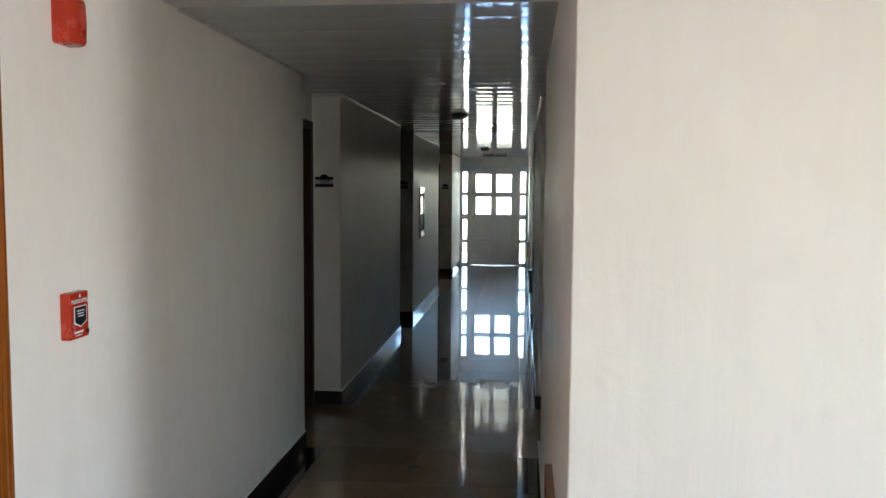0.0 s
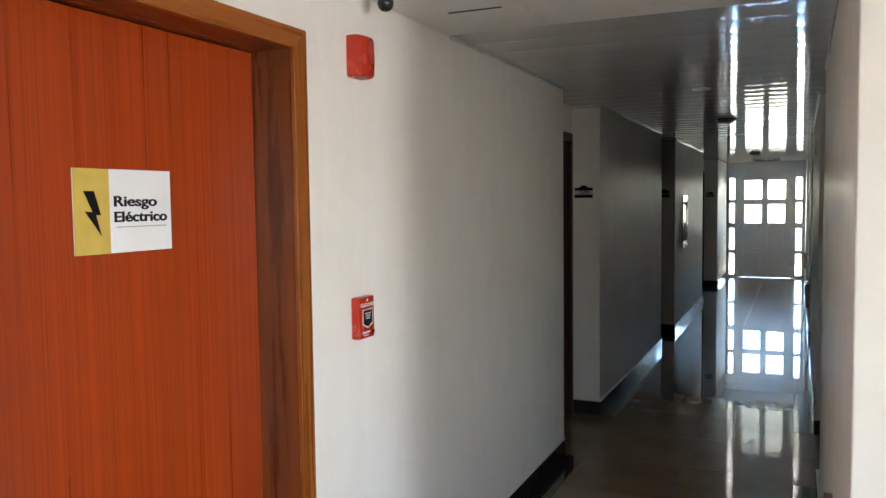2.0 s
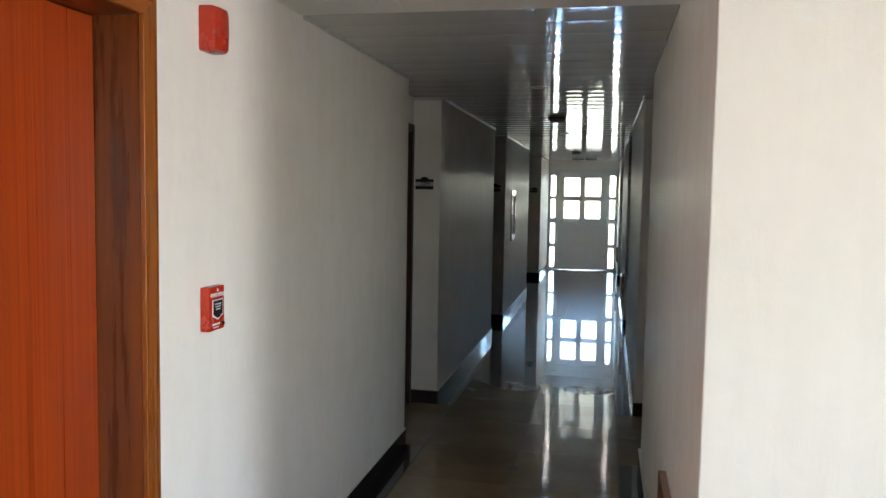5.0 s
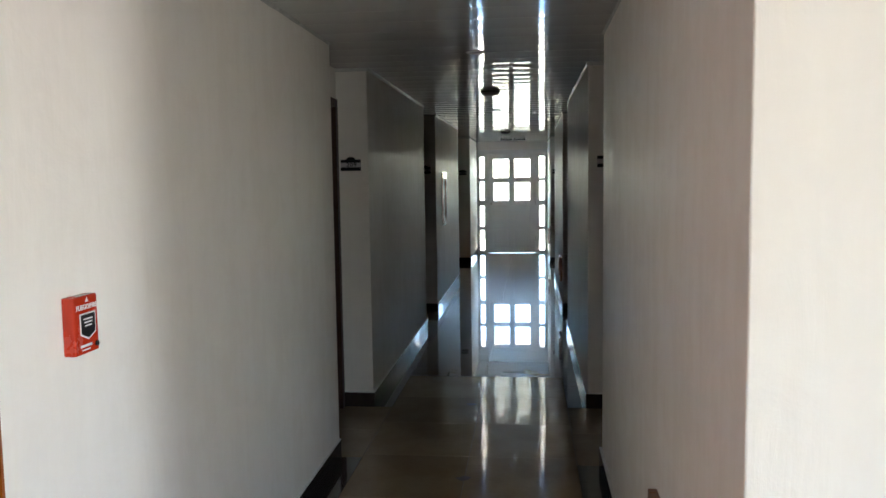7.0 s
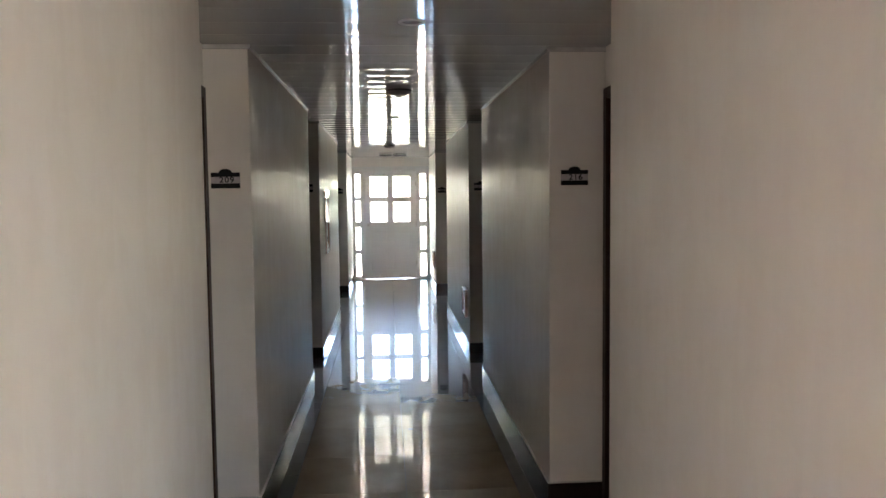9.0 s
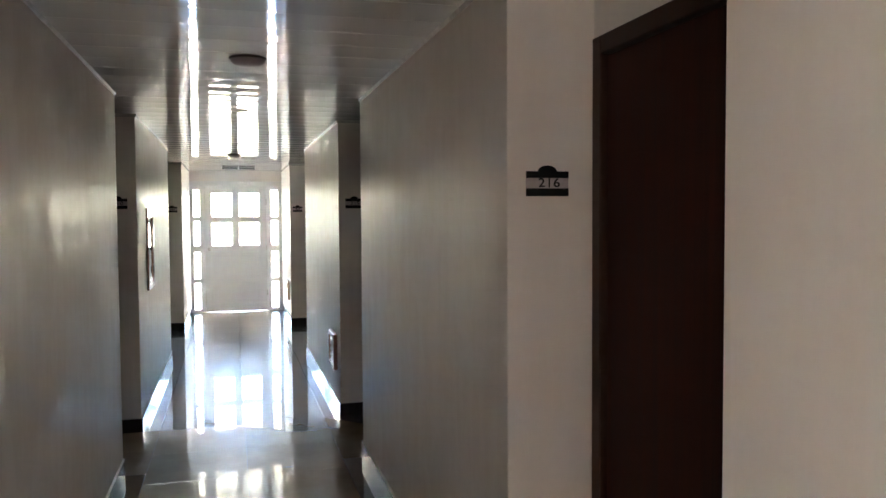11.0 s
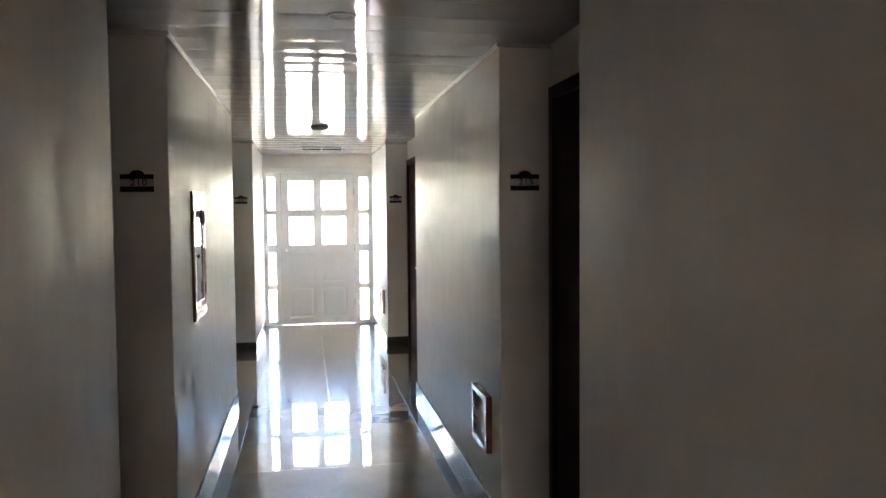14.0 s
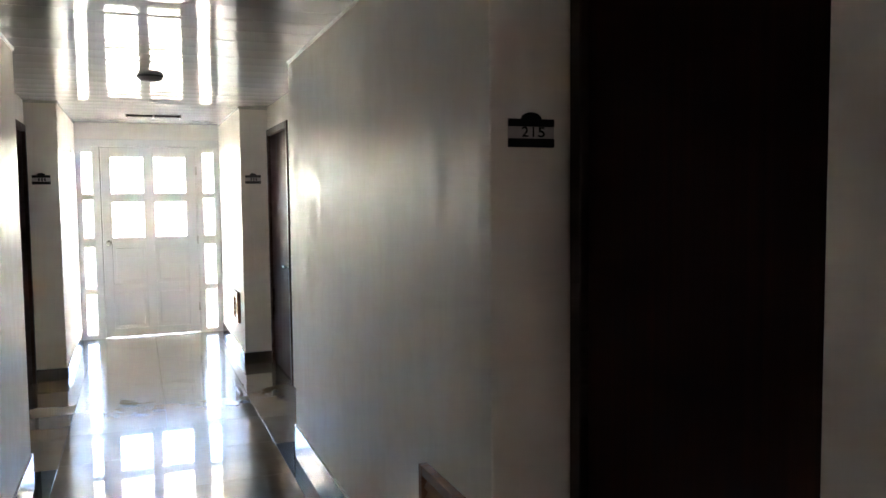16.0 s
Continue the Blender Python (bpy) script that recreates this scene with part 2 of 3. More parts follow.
# stretches of wall that stand proud, between the door recesses
LEFT_PROUD = ((LOB_S, 5.85), (6.84, 9.71), (10.72, 13.66), (16.07, Y_END))
RIGHT_PROUD = ((LOB_N, 5.81), (6.89, 9.68), (10.77, 13.65), (16.10, Y_END))
LEFT_DOORS = ((5.87, 6.825), (9.74, 10.705), (15.10, 16.055))
RIGHT_DOORS = ((5.84, 6.875), (9.72, 10.755), (15.08, 16.085))
DOOR_H = 2.10
WALL_TOP = 2.75


def door_gap(rows, x0, x1, y0, y1, gaps, top):
    """Wall from y0 to y1 between x0 and x1 with door openings up to top."""
    at = y0
    for g0, g1 in gaps:
        rows.append((x0, x1, at, g0, 0, WALL_TOP))
        rows.append((x0, x1, g0, g1, top, WALL_TOP))
        at = g1
    rows.append((x0, x1, at, y1, 0, WALL_TOP))


def side_wall(name, x_face, x_rec, x_back, proud, doors, extra, label):
    bm = bmesh.new()
    s = 1 if x_back > x_face else -1
    for i, (y0, y1) in enumerate(proud):
        if (i, name) == (0, "wall_left"):
            rows = []
            door_gap(rows, x_back, x_face, y0, y1, extra, 2.10)
            for r in rows:
                box(bm, *r)
        else:
            box(bm, *sorted((x_face, LOB_E + 0.2 if y0 == LOB_N else x_back)), y0, y1, 0, WALL_TOP, bevel=0.005, segments=3, only="z")
            if y0 == LOB_N:
                # the lobby corner stands a little out of line
                for v in bm.verts:
                    if v.co.y < LOB_N + 0.1 and v.co.x < x_face + 0.1:
                        v.co.x -= 0.009
    for (p0, p1), (q0, q1), rec in zip(proud, proud[1:], x_rec):
        rows = []
        door_gap(rows, *sorted((rec, x_back)), p1, q0, [d for d in doors if p1 < d[0] < q0], DOOR_H - 0.02)
        for r in rows:
            if r[3] - r[2] > 1e-4:
                box(bm, *r)
    return setting(name, bm, WALL, label, "wall")


side_wall("wall_left", XL, REC_L, -1.22, LEFT_PROUD, LEFT_DOORS, ((1.93, 3.02),), "cream enamel corridor wall with door recesses")
side_wall("wall_right", XR, REC_R, 1.12, RIGHT_PROUD, RIGHT_DOORS, (), "cream enamel corridor wall with door recesses")
setting("wall_lobby_south", boxes((-1.22, 3.1, LOB_S - 0.2, LOB_S, 0, WALL_TOP), (6.1, LOB_E + 0.2, LOB_S - 0.2, LOB_S, 0, WALL_TOP), (3.1, 6.1, LOB_S - 0.2, LOB_S, 0, 0.7), (3.1, 6.1, LOB_S - 0.2, LOB_S, 2.2, WALL_TOP)), WALL, "cream lobby wall with a wide window opening", "wall")
setting("wall_lobby_east", boxes((LOB_E, LOB_E + 0.2, LOB_S, -0.45, 0, WALL_TOP), (LOB_E, LOB_E + 0.2, 0.85, LOB_N, 0, WALL_TOP), (LOB_E, LOB_E + 0.2, -0.45, 0.85, 0, 0.7), (LOB_E, LOB_E + 0.2, -0.45, 0.85, 2.2, WALL_TOP)), WALL, "cream lobby wall with a window opening", "wall")
setting("wall_end", boxes((-4, XL, Y_END + 0.002, Y_END + 0.2, -3.2, 3.0), (XR, 4, Y_END + 0.002, Y_END + 0.2, -3.2, 3.0), (XL, XR, Y_END + 0.002, Y_END + 0.2, 2.135, 3.0)), WALL, "white end wall above the glazed door", "wall")


def plank_ceiling():
    """PVC boards across the corridor, each a little cupped and tilted, with a groove at each joint."""
    bm = bmesh.new()
    rng = random.Random(4)
    y, pitch = Y_PVC + 0.001, 0.25
    y_stop = Y_END - 0.001
    xs = [-1.19 + 2.28 * k / 10 for k in range(11)]
    at = [y] + [11.61 + pitch * k for k in range(-30, 27) if y + 0.03 < 11.61 + pitch * k < y_stop] + [y_stop]
    for a0, a1 in zip(at, at[1:]):
        tilt, cup, lift = rng.gauss(0, 0.00025), rng.uniform(0.0008, 0.0016), rng.uniform(-0.0002, 0.0002)
        wave = [rng.gauss(0, 0.00025) for _ in xs]
        prof = []
        g = 0.0022
        for f in (0.0, 0.0, 0.06, 0.2, 0.4, 0.6, 0.8, 0.94, 1.0, 1.0):
            prof.append((a0 + g + (a1 - a0 - 2 * g) * f, lift + tilt * (f - 0.5) * 2 + cup * (1 - (2 * f - 1) ** 2) * -1))
        rows = []
        for k, (yy, dz) in enumerate(prof):
            up = 0.012 if k in (0, len(prof) - 1) else 0.0
            rows.append([bm.verts.new((x, yy, H + dz + w + up)) for x, w in zip(xs, wave)])
        for r, q in zip(rows, rows[1:]):
            for k in range(len(xs) - 1):
                bm.faces.new((r[k], q[k], q[k + 1], r[k + 1]))
    return bm


ceiling = setting("ceiling", plank_ceiling(), CEIL, "glossy white PVC plank ceiling mirroring the glazed door", "ceiling", True)
setting("ceiling_slab", boxes((-1.22, 1.12, LOB_N + 0.02, Y_END, H + 0.02, H + 0.14)), PLASTER, "plain slab over the corridor ceiling boards", "ceiling")
setting("ceiling_lobby", boxes((-1.22, LOB_E + 0.2, LOB_S - 0.2, LOB_N, LOBBY_H, LOBBY_H + 0.12), (XL, XR, LOB_N, Y_PVC, LOBBY_H, LOBBY_H + 0.02)), PLASTER, "plain white plastered lobby ceiling", "ceiling")


def skirting(rows, name, label):
    """A dark stone skirting with a thin white bead along its top."""
    ob = setting(name, boxes(*[(a, b, c, d, 0.0, 0.10) for a, b, c, d in rows], bevel=0.002), SKIRT, label, "baseboard")
    part("bead", boxes(*[(a, b, c, d, 0.1005, 0.106) for a, b, c, d in rows]), CAP, ob, "thin white bead")
    return ob


T = 0.010
left_rows, right_rows = [], []
for (y0, y1), rec in zip(LEFT_PROUD, (0,) + REC_L):
    if y0 < 0:
        left_rows += [(XL, XL + T, LOB_S, 1.915), (XL, XL + T, 3.035, y1)]
    else:
        left_rows += [(XL, XL + T, y0 - T, y1), (rec, XL, y0 - T, y0)]
for (y0, y1), rec in zip(RIGHT_PROUD, (0,) + REC_R):
    if y0 == LOB_N:
        right_rows += [(XR - 0.016, XR, y0 - T, y1), (XR, LOB_E, y0 - T, y0)]
    else:
        right_rows += [(XR - T, XR, y0 - T, y1), (XR, rec, y0 - T, y0)]
skirting(left_rows, "baseboard_left", "dark polished stone skirting with white bead")
skirting(right_rows, "baseboard_right", "dark polished stone skirting with white bead")


def crown(name, rows, tops):
    """Slim coving under the ceiling along the proud walls, and a thin bar across each pier face."""
    bm = bmesh.new()
    rng = random.Random(9)
    for x, y0, y1, s in rows:
        n = max(2, int((y1 - y0) / 0.12))
        rings = []
        for k in range(n + 1):
            yy = y0 + (y1 - y0) * k / n
            w = 0.0085 + rng.uniform(-0.0015, 0.0015)
            rings.append([bm.verts.new((x + s * dx, yy, H - 0.002 - dz)) for dx, dz in ((0, 0), (w, 0), (w * 0.8, w * 0.7), (w * 0.3, w * 1.5), (0, w * 1.6))])
        for p, q in zip(rings, rings[1:]):
            for k in range(5):
                bm.faces.new((p[k], p[(k + 1) % 5], q[(k + 1) % 5], q[k]))
        bm.faces.new(rings[0])
        bm.faces.new(rings[-1][::-1])
    bmesh.ops.recalc_face_normals(bm, faces=bm.faces)
    for x0, x1, y in tops:
        box(bm, x0, x1, y - 0.012, y, H - 0.022, H - 0.002)
    return setting(name, bm, SILVER, "slim silvery-white coving under the ceiling", "trim", True)


crown("trim_left", [(XL, max(y0, Y_PVC + 0.02), y1, 1) for y0, y1 in LEFT_PROUD], [(rec, XL + 0.012, y0) for (y0, _), rec in zip(LEFT_PROUD[1:], REC_L)])
crown("trim_right", [(XR, max(y0, Y_PVC + 0.02), y1, -1) for y0, y1 in RIGHT_PROUD], [(XR - 0.012, rec, y0) for (y0, _), rec in zip(RIGHT_PROUD[1:], REC_R)])

# plain walls and roof that close the guest rooms off from the daylight
setting("wall_outer_left", boxes((-1.75, -1.6, LOB_S - 0.2, Y_END, -0.2, WALL_TOP)), PLASTER, "plain wall behind the guest room doors", "wall")
setting("wall_outer_right", boxes((1.5, 1.65, 5.9, Y_END, -0.2, WALL_TOP)), PLASTER, "plain wall behind the guest room doors", "wall")
setting("roof", boxes((-1.75, LOB_E + 0.2, LOB_S - 0.2, LOB_N + 2.9, WALL_TOP + 0.002, WALL_TOP + 0.15), (-1.75, 1.65, LOB_N + 2.9, Y_END, WALL_TOP + 0.002, WALL_TOP + 0.15)), PLASTER, "plain flat roof over the corridor", "roof")

# ---- outside the end door ----
ground = setting("ground", boxes((-900, 900, 18.2, 1800, -3.4, -3.2)), GRASS, "sunlit pale dry grass far below the terrace", "ground")
setting("terrace", boxes((-3.9, 3.9, Y_END + 0.2, 21.6, -0.2, -0.004)), TERRACE, "sunlit beige terrace paving beyond the door", "terrace")
setting("terrace_roof", boxes((-1.1, 2.6, Y_END + 0.2, 21.0, 2.5, 2.6)), RENDER, "cream terrace canopy beyond the door", "roof")
setting("threshold", boxes((XL, XR, Y_END - 0.005, Y_END + 0.2, -0.2, 0.004)), TERRACE, "beige stone threshold under the glazed door", "threshold")

# ---- the glazed end door ----


def end_door():
    door = tagged(base("door_1", (0, Y_END, 0)), "white painted half-glazed door with sidelights, shut", "door", kind="structure")
    y0, y1 = 0.0, 0.07
    side_z = ((0.045, 0.49), (0.545, 0.995), (1.085, 1.50), (1.55, 1.998))

    def sidelight(name, a, g0, g1, b):
        rows = [(a, g0, y0, y1, 0.004, 2.06), (g1, b, y0, y1, 0.004, 2.06)]
        zs = [0.004] + [v for z in side_z for v in z] + [2.06]
        rows += [(g0, g1, y0 + 0.006, y1 - 0.006, zs[k], zs[k + 1]) for k in range(0, len(zs), 2)]
        ob = part(name, boxes(*rows, bevel=0.003), WHITE, door, "white sidelight frame")
        for z0, z1 in side_z:
            p = part("pane", boxes((g0 - 0.002, g1 + 0.002, 0.033, 0.037, z0 - 0.002, z1 + 0.002)), GLASS, ob, "clear glass pane")
            p.visible_shadow = False
            part("bead", boxes((g0, g0 + 0.008, 0.02, 0.032, z0, z1), (g1 - 0.008, g1, 0.02, 0.032, z0, z1), (g0 + 0.008, g1 - 0.008, 0.02, 0.032, z0, z0 + 0.008), (g0 + 0.008, g1 - 0.008, 0.02, 0.032, z1 - 0.008, z1)), WHITE, ob)
        return ob

    sidelight("sidelight", XL + 0.002, -0.748, -0.638, -0.565)
    sidelight("sidelight", 0.412, 0.476, 0.600, XR - 0.002)
    part("head", boxes((XL + 0.002, XR - 0.002, y0 - 0.004, y1, 2.056, 2.134), bevel=0.004), WHITE, door)
    part("door_stop", boxes((-0.568, -0.540, 0.053, 0.069, 0.004, 2.068), (0.388, 0.414, 0.053, 0.069, 0.004, 2.068), (-0.540, 0.388, 0.053, 0.069, 2.030, 2.068)), WHITE, door)
    x0, x1 = -0.556, 0.403
    px = ((-0.469, -0.130), (-0.035, 0.302))
    pz = ((0.105, 0.525), (0.585, 1.005), (1.078, 1.473), (1.553, 1.950))
    rows = [(x0, px[0][0], 0.012, 0.052, 0.011, 2.048), (px[0][1], px[1][0], 0.012, 0.052, 0.011, 2.048), (px[1][1], x1, 0.012, 0.052, 0.011, 2.048)]
    zs = [0.011] + [v for z in pz for v in z] + [2.048]
    rows += [(a, b, 0.014, 0.050, zs[k], zs[k + 1]) for a, b in px for k in range(0, len(zs), 2)]
    leaf = part("leaf", boxes(*rows, bevel=0.003), WHITE, door, "white panelled door leaf")
    for a, b in px:
        for z0, z1 in pz[:2]:
            part("panel", boxes((a - 0.004, b + 0.004, 0.026, 0.040, z0 - 0.004, z1 + 0.004), (a + 0.035, b - 0.035, 0.018, 0.027, z0 + 0.035, z1 - 0.035), bevel=0.004), WHITE, leaf)
        for z0, z1 in pz[2:]:
            p = part("pane", boxes((a - 0.003, b + 0.003, 0.030, 0.034, z0 - 0.003, z1 + 0.003)), GLASS, leaf, "clear glass pane")
            p.visible_shadow = False
            part("bead", boxes((a, a + 0.010, 0.016, 0.030, z0, z1), (b - 0.010, b, 0.016, 0.030, z0, z1), (a + 0.010, b - 0.010, 0.016, 0.030, z0, z0 + 0.010), (a + 0.010, b - 0.010, 0.016, 0.030, z1 - 0.010, z1)), WHITE, leaf)
    part("door_handle", lathe(bmesh.new(), [(0, -0.066), (0.018, -0.064), (0.026, -0.052), (0.026, -0.044), (0.012, -0.034), (0.012, -0.012), (0.028, -0.010), (0.030, 0.012)], (-0.503, 0, 1.030), "y", 24), STEEL, leaf, "round steel door knob", True)
    for z in (0.30, 1.04, 1.80):
        part("hinge", lathe(bmesh.new(), [(0, -0.045), (0.008, -0.045), (0.008, 0.045), (0, 0.045)], (0.4075, 0.004, z), "z", 12), STEEL, door, "small steel hinge", True)
    return door


end_door()


def room_door(name, x, y0, y1, s, label):
    """A dark flush door in a wooden frame; s is the way from the door into the corridor."""
    door = tagged(base(name, (x, 0, 0)), label, "door", kind="structure")
    f, d = 0.055, 0.13
    lo, hi = sorted((-s * d, s * 0.014))
    part("door_frame", boxes((lo, hi, y0, y0 + f, 0.001, DOOR_H), (lo, hi, y1 - f, y1, 0.001, DOOR_H), (lo, hi, y0 + f, y1 - f, DOOR_H - f, DOOR_H), bevel=0.004), DARKFRAME, door, "brown varnished frame")
    lo, hi = sorted((-s * 0.010, -s * 0.050))
    leaf = part("leaf", boxes((lo, hi, y0 + f + 0.003, y1 - f - 0.003, 0.008, DOOR_H - f - 0.003), bevel=0.002), DARKWOOD, door, "dark walnut flush leaf")
    hy, face = y0 + f + 0.042, -s * 0.010
    lo, hi = sorted((face, face + s * 0.008))
    handle = part("door_handle", boxes((lo, hi, hy - 0.02, hy + 0.02, 0.86, 1.075), bevel=0.003), STEEL, leaf, "satin steel lever handle on a plate")
    bm = lathe(bmesh.new(), [(0.010, 0.006 * s), (0.010, 0.045 * s)], (face, hy, 0.943), "x", 16)
    lo, hi = sorted((face + s * 0.036, face + s * 0.052))
    box(bm, lo, hi, hy - 0.012, hy + 0.075, 0.933, 0.953, bevel=0.005)
    part("lever", bm, STEEL, handle)
    return door


for k, (y0, y1) in enumerate(LEFT_DOORS):
    room_door(f"door_{2 + k}", REC_L[k], y0, y1, 1, "dark walnut guest room door, shut, in a recess")
for k, (y0, y1) in enumerate(RIGHT_DOORS):
    room_door(f"door_{5 + k}", REC_R[k], y0, y1, -1, "dark walnut guest room door, shut, in a recess")


def upright(outline, x0, x1):
    """A board with an outline in the yz plane, from x0 to x1, its edges eased."""
    bm = bmesh.new()
    low = [bm.verts.new((x0, y, z)) for y, z in outline]
    high = [bm.verts.new((x1, y, z)) for y, z in outline]
    bm.faces.new(low[::-1])
    bm.faces.new(high)
    n = len(outline)
    for k in range(n):
        bm.faces.new((low[k], low[(k + 1) % n], high[(k + 1) % n], high[k]))
    bmesh.ops.recalc_face_normals(bm, faces=bm.faces)
    bmesh.ops.bevel(bm, geom=list(bm.edges), offset=0.003, segments=2, affect="EDGES", profile=0.5)
    return bm


def electric_door():
    door = tagged(base("door_8", (XL, 0, 0)), "orange wood-grain door in a honey wood frame, shut", "door", kind="structure")
    o0, o1, i0, i1, top, itop = 1.918, 3.030, 1.972, 2.966, 2.118, 2.058
    part("architrave", upright([(o0, 0.001), (i0, 0.001), (i0, itop), (o0, top)], 0, 0.016), FRAMEWOOD, door, "honey varnished architrave")
    part("architrave", upright([(i1, 0.001), (o1, 0.001), (o1, top), (i1, itop)], 0, 0.016), FRAMEWOOD, door, "honey varnished architrave")
    part("head_architrave", upright([(i0 + 0.0008, itop), (i1 - 0.0008, itop), (o1 - 0.0008, top), (o0 + 0.0008, top)], 0, 0.0165), wood("varnished_honey_head", (0.20, 0.050, 0.005), (0.38, 0.115, 0.015), 0.28, "y", 26.0, 0.3), door, "honey varnished head")
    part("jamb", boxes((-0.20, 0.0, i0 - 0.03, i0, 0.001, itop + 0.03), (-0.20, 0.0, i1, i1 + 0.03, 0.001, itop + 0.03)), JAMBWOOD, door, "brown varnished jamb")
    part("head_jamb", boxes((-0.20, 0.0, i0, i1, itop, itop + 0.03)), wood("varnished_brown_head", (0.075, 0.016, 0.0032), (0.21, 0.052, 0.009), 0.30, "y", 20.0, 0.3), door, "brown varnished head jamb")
    part("leaf", boxes((-0.172, -0.132, i0 + 0.003, i1 - 0.003, 0.008, itop - 0.003), bevel=0.002), LAMINATE, door, "orange laminate leaf with vertical grain")
    return door


electric_door()


def warning_sign():
    w, h = 0.298, 0.197
    ob = tagged(base("warning_sign", (XL - 0.1315, 2.463, 1.602), 90), "yellow and white printed electrical hazard sign on the door", "sign")
    part("board", boxes((-w / 2, w / 2, -0.003, 0, -h / 2, h / 2)), WHITEPRINT, ob, "white board")
    part("yellow_band", boxes((-w / 2, -w / 2 + 0.101, -0.0036, -0.003, -h / 2, h / 2)), YELLOW, ob, "yellow band")
    bolt = [(-0.024, 0.052), (0.006, 0.052), (0.024, -0.004), (0.010, -0.003), (0.024, -0.052), (-0.022, 0.006), (0.000, 0.004)]
    b = part("lightning_bolt", prism(bolt, 0.0006), BLACKPRINT, ob, "black lightning bolt")
    b.location = (-0.098, -0.0038, -0.005)
    for text, x, z in (("Riesgo", 0.033, 0.022), ("Eléctrico", 0.0495, -0.015)):
        t = part("lettering", letters(text, 0.0345, 0.0003, 0.0007, 0.135 if text == "Riesgo" else 0.168), BLACKPRINT, ob, "black lettering")
        t.location = (x, -0.0036, z)
        for k in (-1, 1):
            heavy = new("lettering", t.data)
            heavy.parent = ob
            heavy.location = (x + 0.0008 * k, -0.0036 - 0.00005 * (k + 2), z)
    part("fine_print", boxes((-0.030, 0.132, -0.0036, -0.003, -0.039, -0.0365)), plain("grey_print", (0.45, 0.45, 0.47), 0.5), ob, "fine grey line of print")
    return ob


warning_sign()

# ---- fire alarm, camera, cabinet, vents ----


def pull_station():
    ob = tagged(base("fire_alarm_pull_station", (XL, 3.328, 1.232), 90), "red fire alarm pull station on the cream wall", "fire alarm")
    w, h, d = 0.050, 0.069, 0.031
    bm = boxes((-w, w, -d, 0, -h, h), bevel=0.004)
    part("body", bm, RED, ob, "red moulded body")
    part("window_outline", prism([(-0.033, 0.028), (0.033, 0.028), (0.033, -0.022), (0.0, -0.036), (-0.033, -0.022)], 0.0012), WHITEPRINT, ob, "white outline").location = (0.004, -d, 0.0)
    part("window", prism([(-0.029, 0.025), (0.029, 0.025), (0.029, -0.019), (0.0, -0.032), (-0.029, -0.019)], 0.0020), BLACKPRINT, ob, "black instruction window").location = (0.004, -d, 0.0)
    t = part("lettering", letters("FUEGO/FIRE", 0.0165, 0.0003, 0.0004), WHITEPRINT, ob, "white lettering")
    t.location = (0.003, -d - 0.0006, 0.042)
    for k, z in enumerate((0.014, 0.006, -0.002)):
        part("print_line", boxes((-0.016 + 0.003 * k, 0.022 - 0.002 * k, -d - 0.0026, -d - 0.0018, z - 0.0016, z + 0.0016)), WHITEPRINT, ob)
    part("print_line", boxes((-0.030, 0.018, -d - 0.0008, -d, -0.052, -0.046)), WHITEPRINT, ob)
    part("print_line", boxes((-0.024, 0.010, -d - 0.0008, -d, -0.060, -0.057)), WHITEPRINT, ob)
    part("mark", prism([(-0.007, 0.054), (0.0, 0.064), (0.007, 0.054)], 0.0008), WHITEPRINT, ob).location = (0.004, -d, 0)
    part("key_lock", lathe(bmesh.new(), [(0, -0.004), (0.006, -0.004), (0.007, 0.0)], (0.038, -d, -0.052), "y", 20), BLACK, ob, "black key lock", True)
    return ob


def siren():
    """A convex moulded sounder whose front runs out to a soft upright ridge."""
    ob = tagged(base("fire_alarm_siren", (XL, 3.328, 2.088), 90), "red plastic fire alarm siren on the cream wall", "fire alarm")
    plan = [(-0.048, 0.0), (-0.048, -0.040), (-0.043, -0.050), (-0.030, -0.054), (0.0, -0.056), (0.030, -0.055), (0.043, -0.051), (0.048, -0.042), (0.048, 0.0)]
    bm = bmesh.new()
    rings = []
    for z, across, out in ((-0.068, 0.80, 0.72), (-0.064, 0.92, 0.92), (-0.054, 1.0, 1.0), (0.0, 1.0, 1.04), (0.054, 1.0, 1.0), (0.064, 0.95, 0.92), (0.067, 0.84, 0.74)):
        rings.append([bm.verts.new((x * across, y * out, z)) for x, y in plan])
    n = len(plan)
    for p, q in zip(rings, rings[1:]):
        for k in range(n):
            bm.faces.new((p[k], p[(k + 1) % n], q[(k + 1) % n], q[k]))
    bm.faces.new(rings[0][::-1])
    bm.faces.new(rings[-1])
    bmesh.ops.recalc_face_normals(bm, faces=bm.faces)
    part("body", bm, RED, ob, "red plastic body", True)
    part("back_plate", boxes((-0.0495, 0.0495, -0.008, 0, -0.0665, 0.0655), bevel=0.003), RED, ob, "red back plate")
    return ob


pull_station()
siren()


